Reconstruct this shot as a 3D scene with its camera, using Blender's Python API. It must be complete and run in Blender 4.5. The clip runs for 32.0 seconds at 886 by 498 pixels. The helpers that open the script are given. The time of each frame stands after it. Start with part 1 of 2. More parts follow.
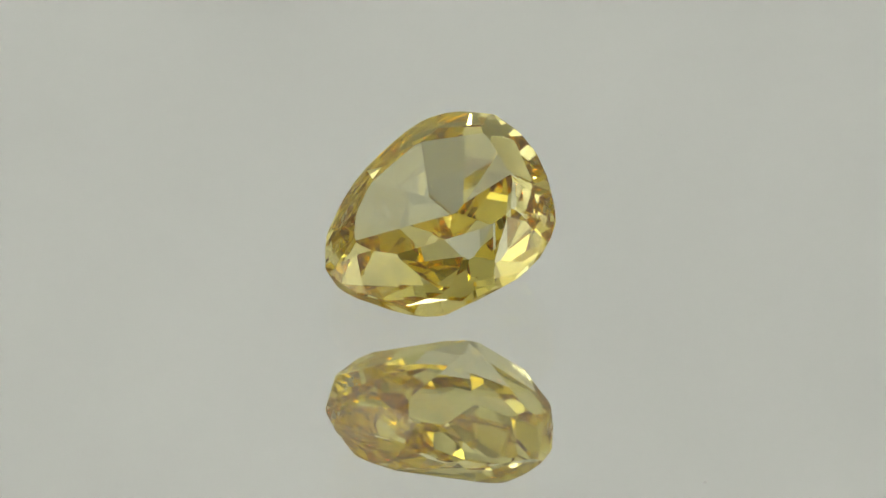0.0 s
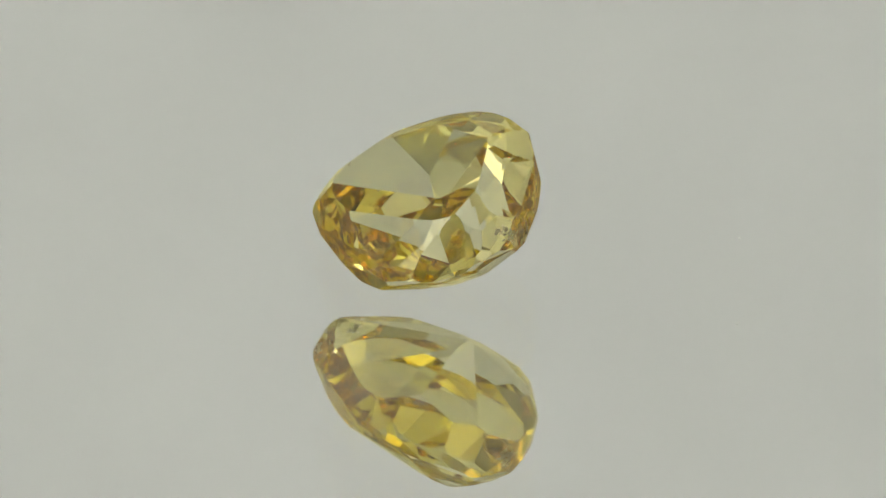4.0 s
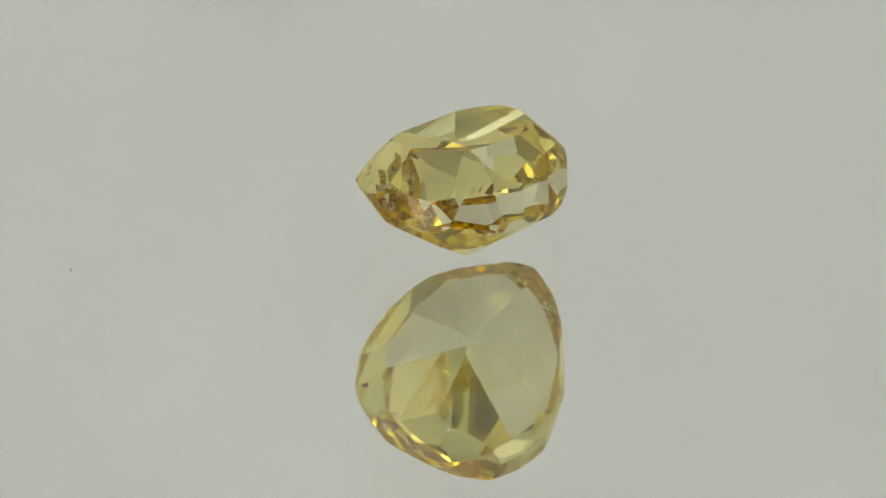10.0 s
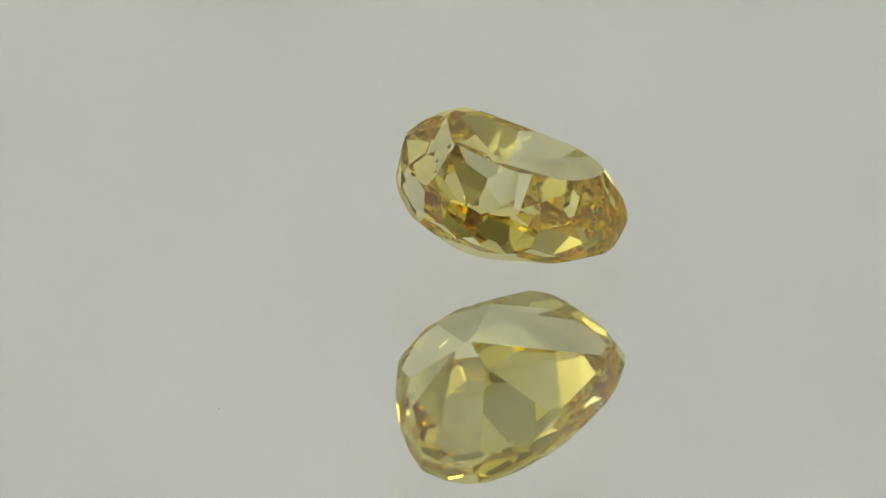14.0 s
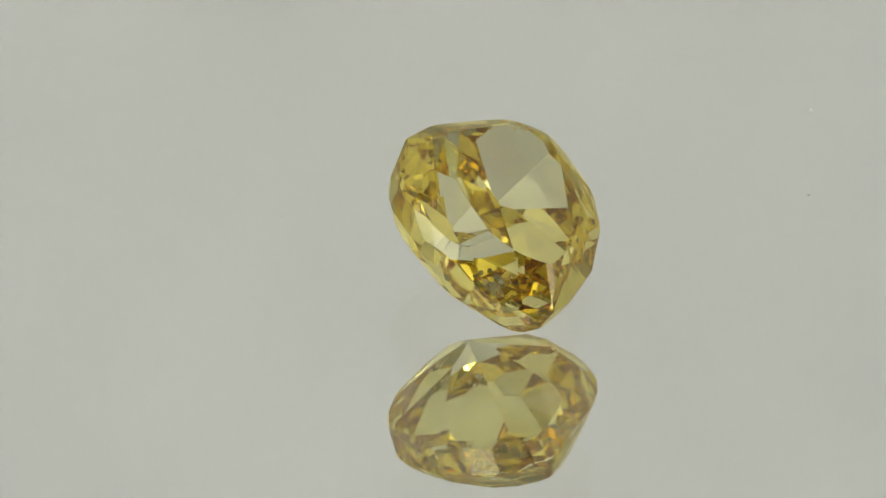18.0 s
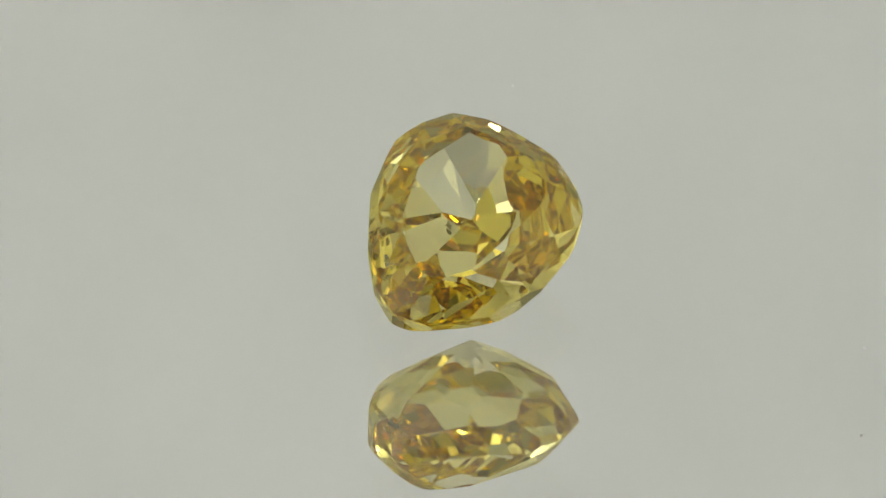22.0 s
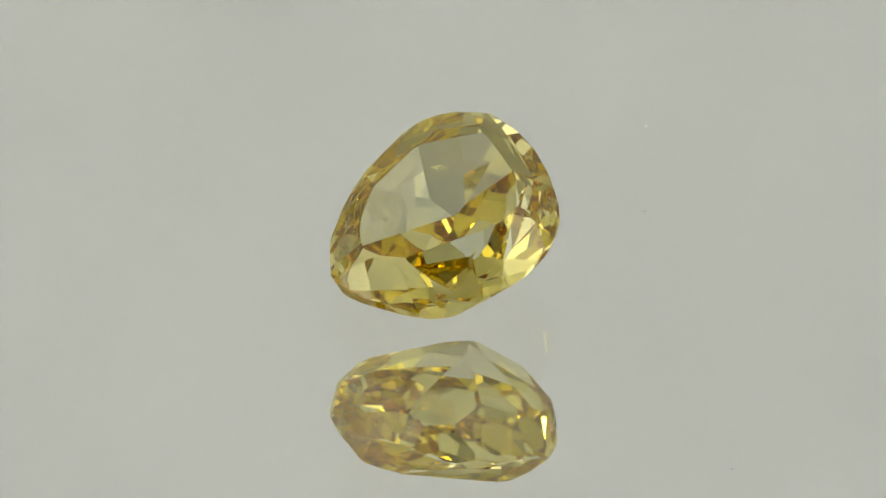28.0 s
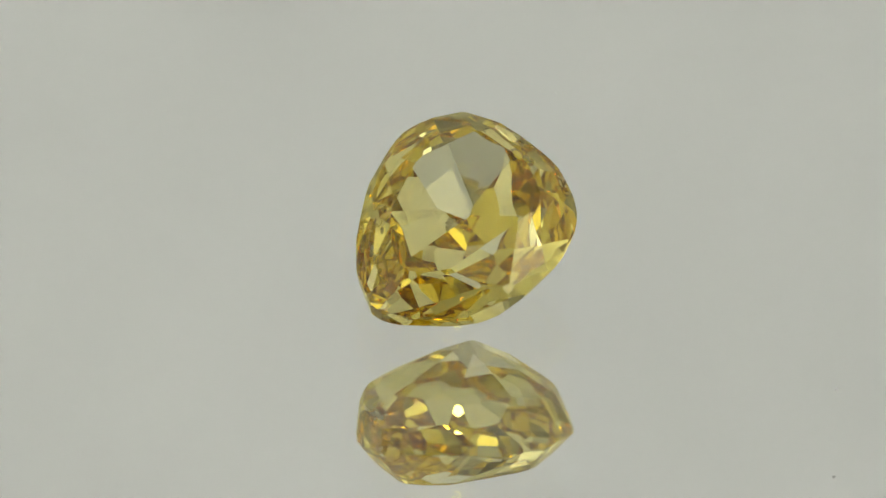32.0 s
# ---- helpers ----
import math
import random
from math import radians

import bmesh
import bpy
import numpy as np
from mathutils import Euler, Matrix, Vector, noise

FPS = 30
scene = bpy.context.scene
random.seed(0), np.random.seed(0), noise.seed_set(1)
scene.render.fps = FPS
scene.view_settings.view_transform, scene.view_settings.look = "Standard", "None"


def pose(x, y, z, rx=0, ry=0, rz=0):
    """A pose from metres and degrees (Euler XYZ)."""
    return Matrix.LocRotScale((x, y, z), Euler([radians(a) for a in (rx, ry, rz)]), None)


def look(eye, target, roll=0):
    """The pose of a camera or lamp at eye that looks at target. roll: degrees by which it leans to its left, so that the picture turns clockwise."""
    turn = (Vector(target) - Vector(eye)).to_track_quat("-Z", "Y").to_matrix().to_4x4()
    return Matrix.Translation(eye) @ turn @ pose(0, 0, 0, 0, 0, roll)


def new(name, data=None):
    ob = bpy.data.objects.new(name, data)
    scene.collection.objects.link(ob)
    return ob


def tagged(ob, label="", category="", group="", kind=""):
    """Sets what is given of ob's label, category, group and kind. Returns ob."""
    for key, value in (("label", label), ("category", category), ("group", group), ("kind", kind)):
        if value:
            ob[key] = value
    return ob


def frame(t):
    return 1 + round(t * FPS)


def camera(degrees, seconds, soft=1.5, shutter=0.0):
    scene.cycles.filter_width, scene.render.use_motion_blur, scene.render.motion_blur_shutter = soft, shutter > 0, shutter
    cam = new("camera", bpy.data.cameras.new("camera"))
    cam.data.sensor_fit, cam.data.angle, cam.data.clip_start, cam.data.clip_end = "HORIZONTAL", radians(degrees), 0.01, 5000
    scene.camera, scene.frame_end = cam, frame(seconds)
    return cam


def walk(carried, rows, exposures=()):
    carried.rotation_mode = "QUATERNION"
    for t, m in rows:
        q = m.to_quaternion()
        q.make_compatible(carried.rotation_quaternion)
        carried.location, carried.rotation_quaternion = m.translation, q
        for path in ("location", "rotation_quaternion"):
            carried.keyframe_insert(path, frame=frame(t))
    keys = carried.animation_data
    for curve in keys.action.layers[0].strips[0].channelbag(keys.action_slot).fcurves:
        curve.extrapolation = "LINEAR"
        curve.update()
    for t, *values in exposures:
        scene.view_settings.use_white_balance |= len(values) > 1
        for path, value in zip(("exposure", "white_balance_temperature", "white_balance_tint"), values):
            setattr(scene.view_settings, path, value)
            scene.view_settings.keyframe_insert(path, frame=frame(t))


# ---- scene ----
MM = 0.001

# ---- camera: a macro lens, still, looking down on a small mirror ----
cam = camera(3.9786, 32.0, soft=1.3)
EYE, AIM = (-0.695 * MM, -257.210 * MM, 213.874 * MM), (-0.695 * MM, 0.093 * MM, 0.112 * MM)
walk(cam, [(0.0, look(EYE, AIM, 0.363)), (32.0, look(EYE, AIM, 0.363))], [(0.0, 0.0), (32.0, 0.0)])
cam.data.dof.use_dof, cam.data.dof.focus_distance, cam.data.dof.aperture_fstop = True, 0.3322, 190
scene.cycles.max_bounces = scene.cycles.glossy_bounces = scene.cycles.transmission_bounces = 48

# ---- world and light: a closed photo tent with its lamps inside ----
world = bpy.data.worlds.new("world")
world.use_nodes = True
world.node_tree.nodes["Background"].inputs["Color"].default_value = (0.5, 0.5, 0.48, 1)
world.node_tree.nodes["Background"].inputs["Strength"].default_value = 0.05
scene.world = world
LAMP, SOFT_LAMP = 158.0, 1.72


# ---- materials ----
def material(name):
    m = bpy.data.materials.new(name)
    m.use_nodes = True
    nt = m.node_tree
    nt.nodes.clear()
    return m, nt, nt.nodes.new("ShaderNodeOutputMaterial")


def node(nt, kind, **values):
    n = nt.nodes.new(kind)
    for key, value in values.items():
        n.inputs[key.replace("_", " ")].default_value = value
    return n


def noise_mix(nt, scale, low, high, detail=4.0):
    tex = node(nt, "ShaderNodeTexNoise", Scale=scale, Detail=detail)
    ramp = nt.nodes.new("ShaderNodeValToRGB")
    ramp.color_ramp.elements[0].color, ramp.color_ramp.elements[1].color = (*low, 1), (*high, 1)
    ramp.color_ramp.elements[0].position, ramp.color_ramp.elements[1].position = 0.35, 0.65
    coord = nt.nodes.new("ShaderNodeTexCoord")
    nt.links.new(coord.outputs["Object"], tex.inputs["Vector"])
    nt.links.new(tex.outputs["Fac"], ramp.inputs["Fac"])
    return ramp.outputs["Color"], tex.outputs["Fac"]


def diffuse_material(name, low, high, scale, rough=0.9, bump=0.0, distance=0.001):
    m, nt, out = material(name)
    bsdf = node(nt, "ShaderNodeBsdfPrincipled", Roughness=rough)
    colour, fac = noise_mix(nt, scale, low, high)
    nt.links.new(colour, bsdf.inputs["Base Color"])
    if bump:
        b = node(nt, "ShaderNodeBump", Strength=bump, Distance=distance)
        nt.links.new(fac, b.inputs["Height"])
        nt.links.new(b.outputs["Normal"], bsdf.inputs["Normal"])
    nt.links.new(bsdf.outputs["BSDF"], out.inputs["Surface"])
    return m


def glass_material(name, colour, ior, rough=0.0, bump=0.0, scale=1.0, distance=0.00002):
    m, nt, out = material(name)
    bsdf = node(nt, "ShaderNodeBsdfGlass", Color=(*colour, 1), Roughness=rough, IOR=ior)
    if bump:
        _, fac = noise_mix(nt, scale, (0, 0, 0), (1, 1, 1))
        b = node(nt, "ShaderNodeBump", Strength=bump, Distance=distance)
        nt.links.new(fac, b.inputs["Height"])
        nt.links.new(b.outputs["Normal"], bsdf.inputs["Normal"])
    nt.links.new(bsdf.outputs["BSDF"], out.inputs["Surface"])
    return m


def stone_material(name, inner, gloss, ior, bump=0.0):
    """Clear coloured stone: light tint on the way through, deeper tint at each turn inside."""
    m, nt, out = material(name)
    refract = node(nt, "ShaderNodeBsdfRefraction", Color=(*inner, 1), Roughness=0.0, IOR=ior)
    mirror = node(nt, "ShaderNodeBsdfGlossy", Color=(*gloss, 1), Roughness=0.0)
    fresnel = node(nt, "ShaderNodeFresnel", IOR=ior)
    mix = nt.nodes.new("ShaderNodeMixShader")
    nt.links.new(fresnel.outputs["Fac"], mix.inputs["Fac"])
    nt.links.new(refract.outputs["BSDF"], mix.inputs[1])
    nt.links.new(mirror.outputs["BSDF"], mix.inputs[2])
    if bump:
        _, fac = noise_mix(nt, 16000, (0, 0, 0), (1, 1, 1))
        b = node(nt, "ShaderNodeBump", Strength=bump, Distance=0.00001)
        nt.links.new(fac, b.inputs["Height"])
        for n in (refract, mirror, fresnel):
            nt.links.new(b.outputs["Normal"], n.inputs["Normal"])
    nt.links.new(mix.outputs["Shader"], out.inputs["Surface"])
    return m


DIAMOND = stone_material("yellow_diamond", (0.980, 0.981, 0.860), (0.952, 0.893, 0.52), 2.417)
GIRDLE = stone_material("frosted_girdle", (0.97, 0.955, 0.84), (0.945, 0.885, 0.60), 2.417, 0.35)
PLATE = glass_material("clear_plate_glass", (1.0, 1.0, 1.0), 1.5)
SILVER, _nt, _out = material("silvered_back")
_b = node(_nt, "ShaderNodeBsdfPrincipled", Base_Color=(0.93, 0.94, 0.92, 1), Metallic=1.0, Roughness=0.0)
_nt.links.new(_b.outputs["BSDF"], _out.inputs["Surface"])
BACKING = diffuse_material("grey_backing_paint", (0.12, 0.12, 0.12), (0.2, 0.2, 0.2), 400, 0.6)
GREY_CLOTH = diffuse_material("grey_tent_cloth", (0.46, 0.46, 0.45), (0.50, 0.50, 0.49), 60, 0.95, 0.1)
BLACK_CLOTH = diffuse_material("dark_tent_cloth", (0.18, 0.18, 0.18), (0.22, 0.22, 0.22), 60, 0.95, 0.1)
CLOTH = diffuse_material("white_tent_cloth", (0.742, 0.75, 0.725), (0.772, 0.78, 0.755), 60, 0.95, 0.1)
DARK = diffuse_material("added_box_dark", (0.015, 0.015, 0.015), (0.025, 0.025, 0.025), 10, 0.9)
FEATHER = diffuse_material("pale_crack", (0.80, 0.74, 0.62), (0.92, 0.88, 0.78), 4000, 0.4)
CARBON = diffuse_material("brown_crystal", (0.10, 0.07, 0.03), (0.2, 0.14, 0.07), 4000, 0.5)
DUST = diffuse_material("pale_dust", (0.62, 0.62, 0.60), (0.78, 0.78, 0.76), 5000, 0.95)
WHITE_METAL = diffuse_material("white_lamp_housing", (0.75, 0.75, 0.74), (0.8, 0.8, 0.79), 50, 0.5)


def glow_material(name, strength):
    m, nt, out = material(name)
    e = node(nt, "ShaderNodeEmission", Color=(1.0, 0.985, 0.95, 1), Strength=strength)
    nt.links.new(e.outputs["Emission"], out.inputs["Surface"])
    return m


GLOW, SOFT_GLOW = glow_material("lamp_diffuser", LAMP), glow_material("soft_panel_diffuser", SOFT_LAMP)


# ---- mesh helpers ----
def mesh_object(name, bm, mats, parent=None, label=""):
    me = bpy.data.meshes.new(name)
    bm.normal_update()
    bm.to_mesh(me)
    bm.free()
    for m in mats if isinstance(mats, (list, tuple)) else [mats]:
        me.materials.append(m)
    ob = new(name, me)
    if parent:
        ob.parent = parent
    return tagged(ob, label) if label else ob


def part(name, bm, mat, parent, label=""):
    return mesh_object(name, bm, mat, parent, label)


def box(bm, x0, x1, y0, y1, z0, z1):
    m = Matrix.Translation(((x0 + x1) / 2, (y0 + y1) / 2, (z0 + z1) / 2)) @ Matrix.Diagonal((x1 - x0, y1 - y0, z1 - z0, 1))
    return bmesh.ops.create_cube(bm, size=1, matrix=m)["verts"]


# ---- the tent that closes the place: floor, walls, ceiling ----
TX, TY0, TY1, TZ0, TZ1, TH = 0.22, -0.31, 0.27, -3.2 * MM, 0.42, 0.006


def plain_slab(name, cloth, word, *dims):
    bm = bmesh.new()
    box(bm, *dims)
    return tagged(mesh_object(name, bm, cloth), f"plain {word} cloth side of the photo tent", "tent wall", kind="structure")


plain_slab("floor", CLOTH, "off-white", -TX, TX, TY0, TY1, TZ0 - TH, TZ0)
plain_slab("wall_west", CLOTH, "off-white", -TX - TH, -TX, TY0 - TH, TY1 + TH, TZ0 - TH, TZ1)
plain_slab("wall_east", CLOTH, "off-white", TX, TX + TH, TY0 - TH, TY1 + TH, TZ0 - TH, TZ1)
plain_slab("wall_north", CLOTH, "off-white", -TX, TX, TY1, TY1 + TH, TZ0 - TH, TZ1)
plain_slab("ceiling", GREY_CLOTH, "grey", -TX - TH, TX + TH, TY0 - TH, TY1 + TH, TZ1, TZ1 + TH)


def wall_with_opening():
    """The side behind the lens, with the round hole that it looks through."""
    bm = bmesh.new()
    hole, n = 0.05, 48
    hz = EYE[2] * TY0 / EYE[1]
    rings = []
    for y in (TY0, TY0 - TH):
        inner = [bm.verts.new((hole * math.cos(2 * math.pi * k / n), y, hz + hole * math.sin(2 * math.pi * k / n))) for k in range(n)]
        outer = []
        for k in range(n):
            c, s = math.cos(2 * math.pi * k / n), math.sin(2 * math.pi * k / n)
            reach = min(TX / max(abs(c), 1e-6), ((TZ1 - hz) if s > 0 else (hz - TZ0)) / max(abs(s), 1e-6))
            outer.append(bm.verts.new((reach * c, y, hz + reach * s)))
        corners = [bm.verts.new((x, y, z)) for x, z in ((TX, TZ1), (-TX, TZ1), (-TX, TZ0), (TX, TZ0))]
        rings.append((inner, outer, corners))
        for k in range(n):
            a, b = outer[k], outer[(k + 1) % n]
            bm.faces.new((inner[k], a, b, inner[(k + 1) % n]))
            if abs(a.co.x - b.co.x) > 1e-6 and abs(a.co.z - b.co.z) > 1e-6:
                near = min(corners, key=lambda v: (v.co - (a.co + b.co) / 2).length)
                if (near.co - a.co).length > 1e-6 and (near.co - b.co).length > 1e-6:
                    bm.faces.new((a, near, b))
    for k in range(n):
        bm.faces.new((rings[0][0][k], rings[0][0][(k + 1) % n], rings[1][0][(k + 1) % n], rings[1][0][k]))
    bmesh.ops.recalc_face_normals(bm, faces=bm.faces)
    return tagged(mesh_object("wall_south", bm, BLACK_CLOTH), "plain dark grey cloth side with a round lens opening", "tent wall", kind="structure")


wall_with_opening()
# unseen dark box added behind the opening, so that facets reflect darkness there
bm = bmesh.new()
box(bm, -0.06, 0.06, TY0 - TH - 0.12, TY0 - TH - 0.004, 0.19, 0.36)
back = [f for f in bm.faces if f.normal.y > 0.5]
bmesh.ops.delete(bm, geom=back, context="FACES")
tagged(mesh_object("added_dark_box_wall", bm, DARK), "unseen dark box added behind the lens opening for dark reflections", "room", kind="structure")


# ---- lamps ----
def panel_lamp(x, y, z, wide, deep, turn, glow, label):
    lamp = tagged(new("panel_lamp"), label, "lamp", "tent lamps")
    bm = bmesh.new()
    box(bm, -wide / 2 - 0.004, wide / 2 + 0.004, -deep / 2 - 0.004, deep / 2 + 0.004, 0.0, 0.008)
    bmesh.ops.bevel(bm, geom=bm.edges[:], offset=0.0015, segments=2, affect="EDGES", profile=0.5)
    part("housing", bm, WHITE_METAL, lamp)
    bm = bmesh.new()
    box(bm, -wide / 2, wide / 2, -deep / 2, deep / 2, -0.002, -0.0003)
    bmesh.ops.bevel(bm, geom=bm.edges[:], offset=0.0006, segments=2, affect="EDGES", profile=0.5)
    part("diffuser", bm, glow, lamp, "glowing white diffuser")
    lamp.matrix_basis = pose(x, y, z, *turn)
    return lamp


SPOT, SOFT = "small bright white lamp fixed inside the tent", "large soft white light panel fixed inside the tent"
panel_lamp(-0.130, TY0 + 0.0082, 0.224, 0.030, 0.060, (90, 0, 0), GLOW, SPOT)
panel_lamp(-TX + 0.0082, -0.263, 0.195, 0.020, 0.020, (0, -90, 0), GLOW, SPOT)
panel_lamp(-TX + 0.0082, -0.150, 0.125, 0.10, 0.12, (0, -90, 0), SOFT_GLOW, SOFT)
panel_lamp(TX - 0.0082, -0.205, 0.095, 0.10, 0.12, (0, 90, 0), SOFT_GLOW, SOFT)


# ---- mirror disc: clear glass over a silvered back ----
GLASS, RADIUS = 2.95 * MM, 45 * MM


def disc_ring(bm, r, z, n=128):
    return [bm.verts.new((r * math.cos(2 * math.pi * k / n), r * math.sin(2 * math.pi * k / n), z)) for k in range(n)]


def mirror_disc():
    disc = tagged(new("mirror_disc"), "round clear glass mirror lying on the tent floor", "mirror")
    bm = bmesh.new()
    top, edge, low = disc_ring(bm, RADIUS - 0.4 * MM, 0), disc_ring(bm, RADIUS, -0.4 * MM), disc_ring(bm, RADIUS, -GLASS)
    bm.faces.new(top)
    for a, b in ((top, edge), (edge, low)):
        for k in range(len(a)):
            j = (k + 1) % len(a)
            bm.faces.new((a[k], b[k], b[j], a[j]))
    part("glass_plate", bm, PLATE, disc)
    bm = bmesh.new()
    bm.faces.new(disc_ring(bm, RADIUS, -GLASS))
    part("silver_coating", bm, SILVER, disc, "bright silvered back")
    bm = bmesh.new()
    a, b = disc_ring(bm, RADIUS, -GLASS - 0.01 * MM), disc_ring(bm, RADIUS, -3.2 * MM)
    bm.faces.new(a)
    bm.faces.new(b[::-1])
    for k in range(len(a)):
        j = (k + 1) % len(a)
        bm.faces.new((a[k], b[k], b[j], a[j]))
    part("backing_paint", bm, BACKING, disc, "grey painted back")
    return disc


mirror = mirror_disc()

# ---- the stone: a short pear brilliant, cut from a block by its facet planes ----
# millimetres; each cut: compass turn and tilt of the facet in degrees, and its distance from the middle of the stone
CROWN = 1.02
CROWN_CUT = ((19.6, 28.1, 2.898), (30.4, 44.6, 2.302), (44.2, 36.5, 2.256), (53.8, 40.2, 2.084), (69.6, 49.5, 1.877), (81.1, 58.1, 1.606), (86.8, 55, 1.686), (87.7, 45.4, 1.975), (110, 43, 2.081), (152.9, 30.2, 2.571), (154.7, 53.2, 2.069), (185.5, 41.3, 2.179), (204.1, 41.2, 2.314), (238.2, 38.5, 2.446), (247.4, 52.6, 1.916), (251.1, 62.3, 1.671), (270.3, 54.1, 1.778), (279.9, 37, 2.216), (287.3, 53.4, 1.73), (293.6, 33.2, 2.182), (315.2, 45.3, 1.967), (344.2, 46.5, 2.238))
GIRDLE_CUT = ((6.2, -5.2, 3.321), (30.6, -5.5, 3.018), (66.5, -4.4, 2.646), (118.5, 4.2, 2.972), (143.9, 0.3, 3.051), (170.8, -8.8, 2.879), (178.8, -6.1, 2.896), (194.4, -5.2, 2.962), (236.4, -5.9, 3.041), (254.2, -4.7, 2.914), (281.9, -3.7, 2.595), (303, -3.5, 2.523), (314.5, -3.7, 2.688), (334.4, -3.9, 3.02))
PAVILION_CUT = ((30.2, -62.5, 1.994), (45.4, -10.8, 2.763), (58.2, -59.3, 2.021), (88, -10, 2.704), (94.4, -33.9, 2.367), (107.9, -59.6, 2.073), (115.1, -34.6, 2.485), (134.3, -30.3, 2.681), (143, -59.6, 2.163), (158.9, -10, 2.974), (180.8, -43, 2.644), (186.1, -12.5, 2.912), (203.3, -41.4, 2.686), (208.8, -12.8, 2.978), (209.6, -63.6, 2.286), (225.1, -62.9, 2.242), (234.8, -33.5, 2.878), (263.9, -63.1, 2.089), (266.2, -31.4, 2.755), (288, -59.1, 2.071), (297.9, -23.2, 2.566), (318.1, -31.5, 2.692), (323, -63.4, 2.017))


def facing(turned, tilt):
    a, e = radians(turned), radians(tilt)
    return Vector((math.cos(e) * math.cos(a), math.cos(e) * math.sin(a), math.sin(e)))


def facet_planes():
    """Normal and offset of each facet."""
    planes = [(Vector((0, 0, 1)), CROWN)]
    for turned, tilt, away in (*CROWN_CUT, *GIRDLE_CUT, *PAVILION_CUT):
        planes.append((facing(turned, tilt), away))
    return planes


def cut_facet(bm, normal, offset):
    cut = bmesh.ops.bisect_plane(bm, geom=bm.verts[:] + bm.edges[:] + bm.faces[:], dist=1e-5, plane_co=normal * offset, plane_no=normal, clear_outer=True)
    edges = [e for e in cut["geom_cut"] if isinstance(e, bmesh.types.BMEdge) and e.is_valid and len(e.link_faces) == 1]
    if len(edges) > 2:
        bmesh.ops.holes_fill(bm, edges=edges, sides=0)


def small_facets(bm):
    """The narrow facets along the rim, each taking a little off the corner that it meets."""
    rng = random.Random(4)
    for tilt, count, depth in ((24, 34, 0.032), (38, 32, 0.030), (49, 22, 0.022), (-24, 24, 0.024)):
        for k in range(count):
            normal = facing(360 * (k + rng.uniform(0.2, 0.8)) / count, tilt + rng.uniform(-4, 4))
            cut_facet(bm, normal, max(v.co.dot(normal) for v in bm.verts) - depth * rng.uniform(0.6, 1.4))


def pear_diamond():
    bm = bmesh.new()
    bmesh.ops.create_cube(bm, size=9)
    for normal, offset in facet_planes():
        cut_facet(bm, normal, offset)
    small_facets(bm)
    bmesh.ops.recalc_face_normals(bm, faces=bm.faces)
    bm.normal_update()
    bmesh.ops.scale(bm, vec=(MM, MM, MM), verts=bm.verts)
    thing = tagged(new("diamond"), "brownish yellow pear-shaped brilliant diamond resting tilted on the mirror", "diamond")
    zones = {"table": lambda z: z > 0.999, "crown": lambda z: 0.03 < z <= 0.999, "girdle": lambda z: abs(z) <= 0.03, "pavilion": lambda z: z < -0.03}
    for name, inside in zones.items():
        piece = bm.copy()
        piece.normal_update()
        bmesh.ops.delete(piece, geom=[f for f in piece.faces if not inside(f.normal.z)], context="FACES")
        part(name, piece, GIRDLE if name == "girdle" else DIAMOND, thing, "frosted girdle band" if name == "girdle" else "")
    bm.free()
    return thing


def feather(thing, place, inward, size, count, mat, seed):
    """A crack inside the stone: thin crumpled flakes."""
    rng = random.Random(seed)
    bm = bmesh.new()
    for _ in range(count):
        c = Vector(place) + Vector(inward) * rng.uniform(0.06, 0.36) + Vector([rng.uniform(-1, 1) for _ in range(3)]) * size * 0.6
        turn = Euler([rng.uniform(0, 6.3) for _ in range(3)]).to_matrix()
        r, n = size * rng.uniform(0.15, 0.5), 7
        rim = [bm.verts.new(c + turn @ Vector((r * rng.uniform(0.5, 1) * math.cos(k * 6.283 / n), r * rng.uniform(0.4, 0.8) * math.sin(k * 6.283 / n), rng.uniform(-0.05, 0.05) * r))) for k in range(n)]
        mid = [bm.verts.new(c + turn @ Vector((0, 0, z * r))) for z in (0.08, -0.08)]
        for k in range(n):
            bm.faces.new((rim[k], rim[(k + 1) % n], mid[0]))
            bm.faces.new((rim[(k + 1) % n], rim[k], mid[1]))
    bmesh.ops.scale(bm, vec=(MM, MM, MM), verts=bm.verts)
    return part("inclusion", bm, mat, thing, "small crack inside the stone")


stone = pear_diamond()
feather(stone, (-2.48, 0.97, -0.35), (0.75, -0.3, 0.12), 0.30, 16, FEATHER, 5)
feather(stone, (-0.55, -2.50, 0.20), (0.1, 0.8, 0.0), 0.12, 5, CARBON, 8)
feather(stone, (2.45, -0.75, 0.25), (-0.8, 0.25, -0.1), 0.30, 9, FEATHER, 11)
STONE_REST = pose(-0.686 * MM, -0.885 * MM, 2.074 * MM) @ pose(0, 0, 0, 0, 0, 331.257) @ pose(0, 0, 0, 24.173) @ pose(0, 0, 0, 0, 0, 231.113)


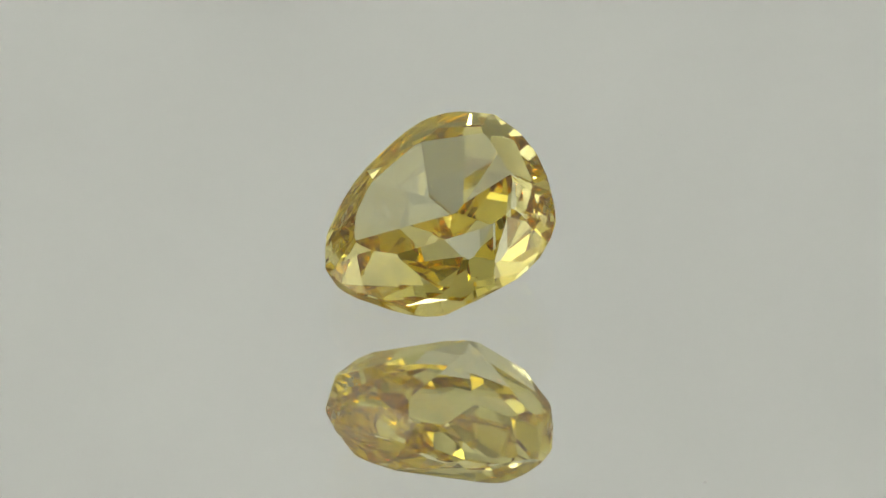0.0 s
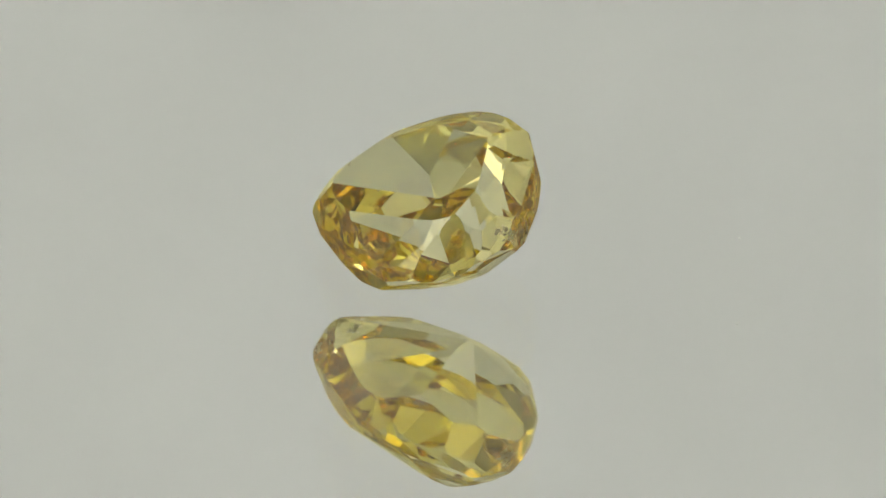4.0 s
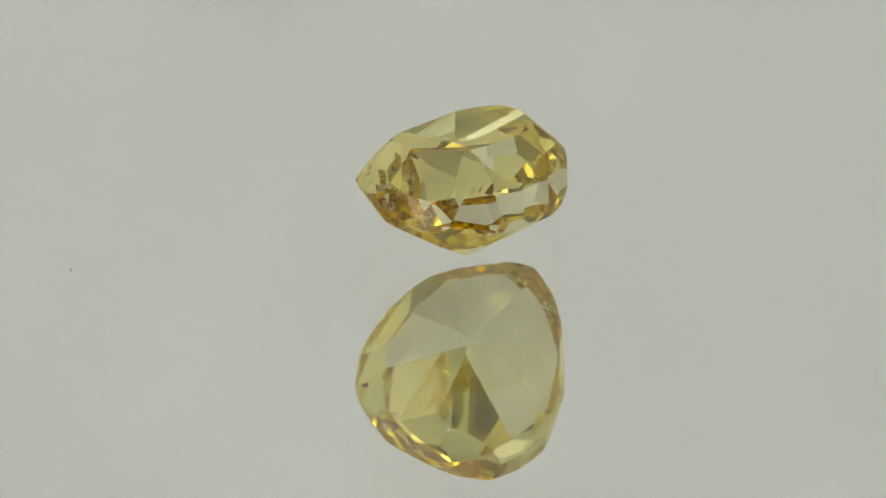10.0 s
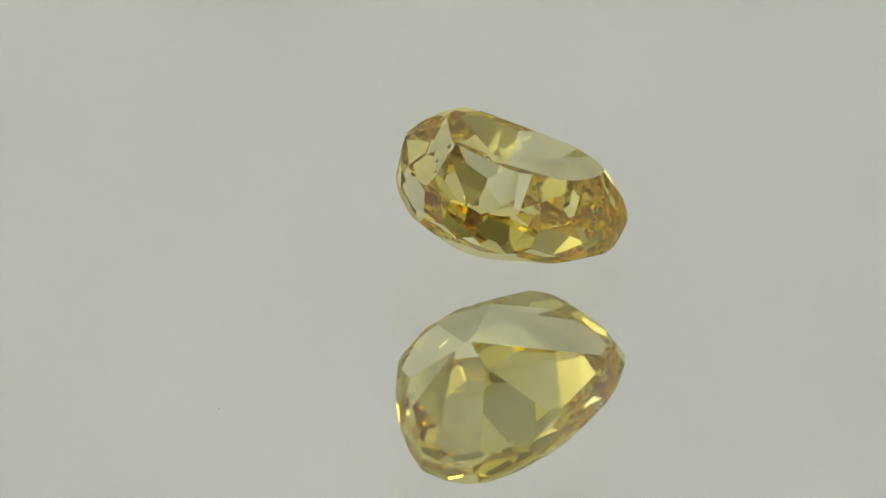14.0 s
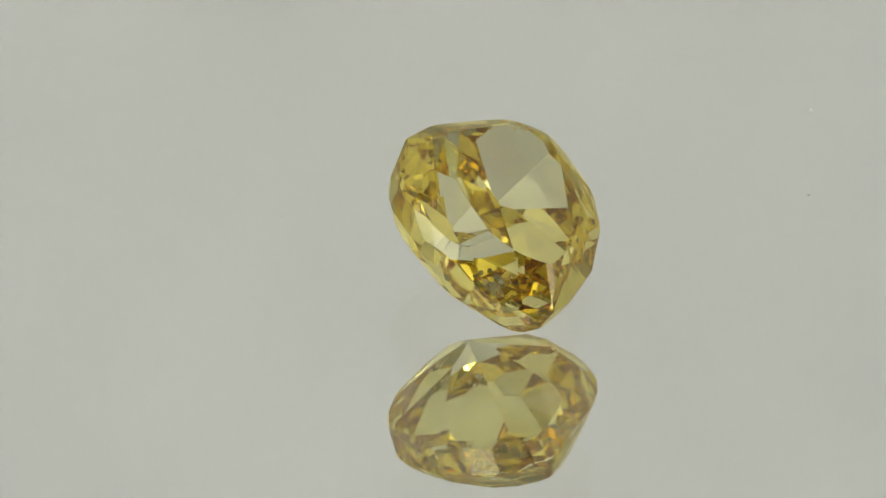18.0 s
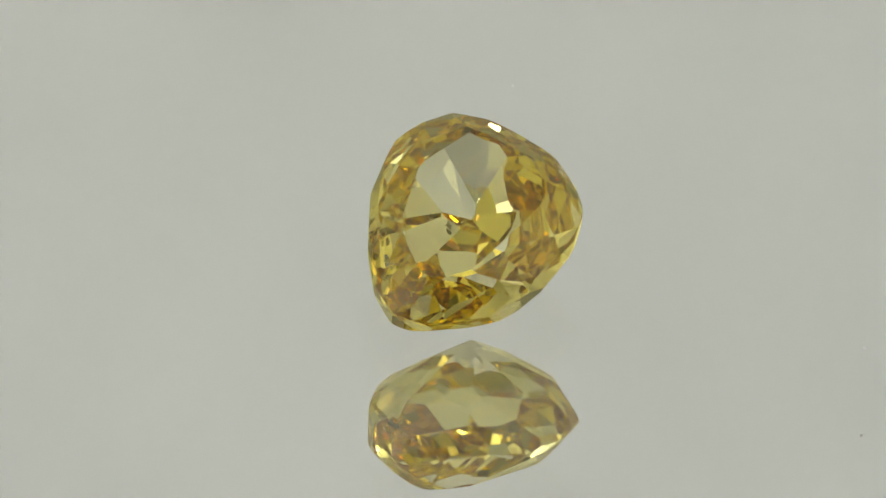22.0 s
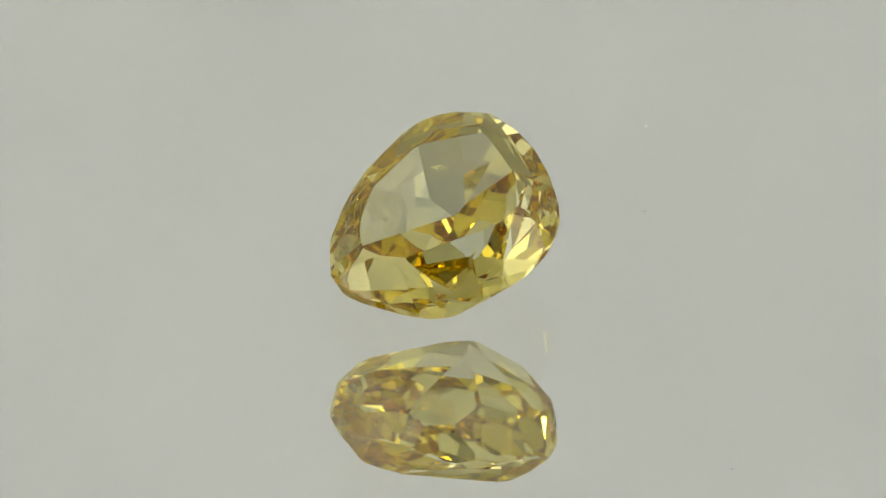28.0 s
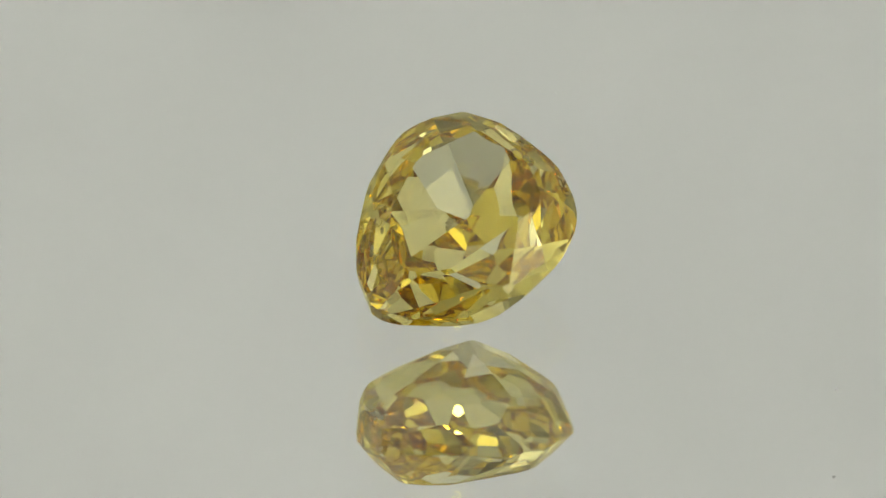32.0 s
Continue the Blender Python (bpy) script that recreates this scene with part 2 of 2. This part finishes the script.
# ---- dust on the mirror ----
def dust_speck(radius, angle, size, seed):
    rng = random.Random(seed)
    bm = bmesh.new()
    bmesh.ops.create_icosphere(bm, subdivisions=2, radius=1)
    ax, ay = rng.uniform(0.8, 1.3), rng.uniform(0.6, 1.0)
    for v in bm.verts:
        n = noise.noise(v.co * 1.7 + Vector((seed, 0, 0)))
        v.co = Vector((v.co.x * ax, v.co.y * ay, (v.co.z + 1) * 0.25)) * (1 + 0.45 * n) * size * MM
    low = min(v.co.z for v in bm.verts)
    for v in bm.verts:
        v.co.z -= low
    ob = mesh_object("dust_speck", bm, DUST)
    tagged(ob, "tiny pale grey dust speck on the mirror glass", "dust", "dust on the mirror")
    a = radians(angle)
    return ob, pose(radius * MM * math.cos(a), radius * MM * math.sin(a), 0, 0, 0, rng.uniform(0, 360))


SPECKS = [dust_speck(7.12, 47.6, 0.038, 1), dust_speck(10.93, 306.9, 0.042, 2)]

# ---- the mirror's turn: seconds and degrees, clockwise from above ----
TURN = ((0, 3.2), (1, 9.3), (2, 18.0), (3, 28.2), (6, 73.0), (7, 90.1), (8, 106.4), (9, 125.0), (10, 141.8), (11, 157.9), (12, 174.6), (13, 190.2), (14.5, 211.6), (17, 254.6), (18, 273.0), (19, 288.8), (20, 303.4), (21, 314.3), (22, 326.8), (23, 338.3), (24, 348.1), (25, 356.4), (25.5, 358.0), (26, 358.6), (28.5, 358.6), (29, 356.5), (29.5, 352.7), (30, 349.2), (31, 342.9), (32, 336.3))


def turn(t):
    """A smooth run through TURN."""
    i = max(k for k in range(len(TURN) - 1) if TURN[k][0] <= t)

    def slope(k):
        if k == 0 or k == len(TURN) - 1:
            a, b = (0, 1) if k == 0 else (-2, -1)
            return (TURN[b][1] - TURN[a][1]) / (TURN[b][0] - TURN[a][0])
        d0 = (TURN[k][1] - TURN[k - 1][1]) / (TURN[k][0] - TURN[k - 1][0])
        d1 = (TURN[k + 1][1] - TURN[k][1]) / (TURN[k + 1][0] - TURN[k][0])
        return 0 if d0 * d1 <= 0 else 2 * d0 * d1 / (d0 + d1)

    (t0, v0), (t1, v1) = TURN[i], TURN[i + 1]
    h = t1 - t0
    s = (t - t0) / h
    return (2 * s**3 - 3 * s**2 + 1) * v0 + (s**3 - 2 * s**2 + s) * h * slope(i) + (3 * s**2 - 2 * s**3) * v1 + (s**3 - s**2) * h * slope(i + 1)


def motions():
    steps = [k * 0.25 for k in range(129)]
    for thing, rest in [(mirror, pose(0, 0, 0)), (stone, STONE_REST), *SPECKS]:
        walk(thing, [(t, pose(0, 0, 0, 0, 0, -turn(t)) @ rest) for t in steps])


motions()
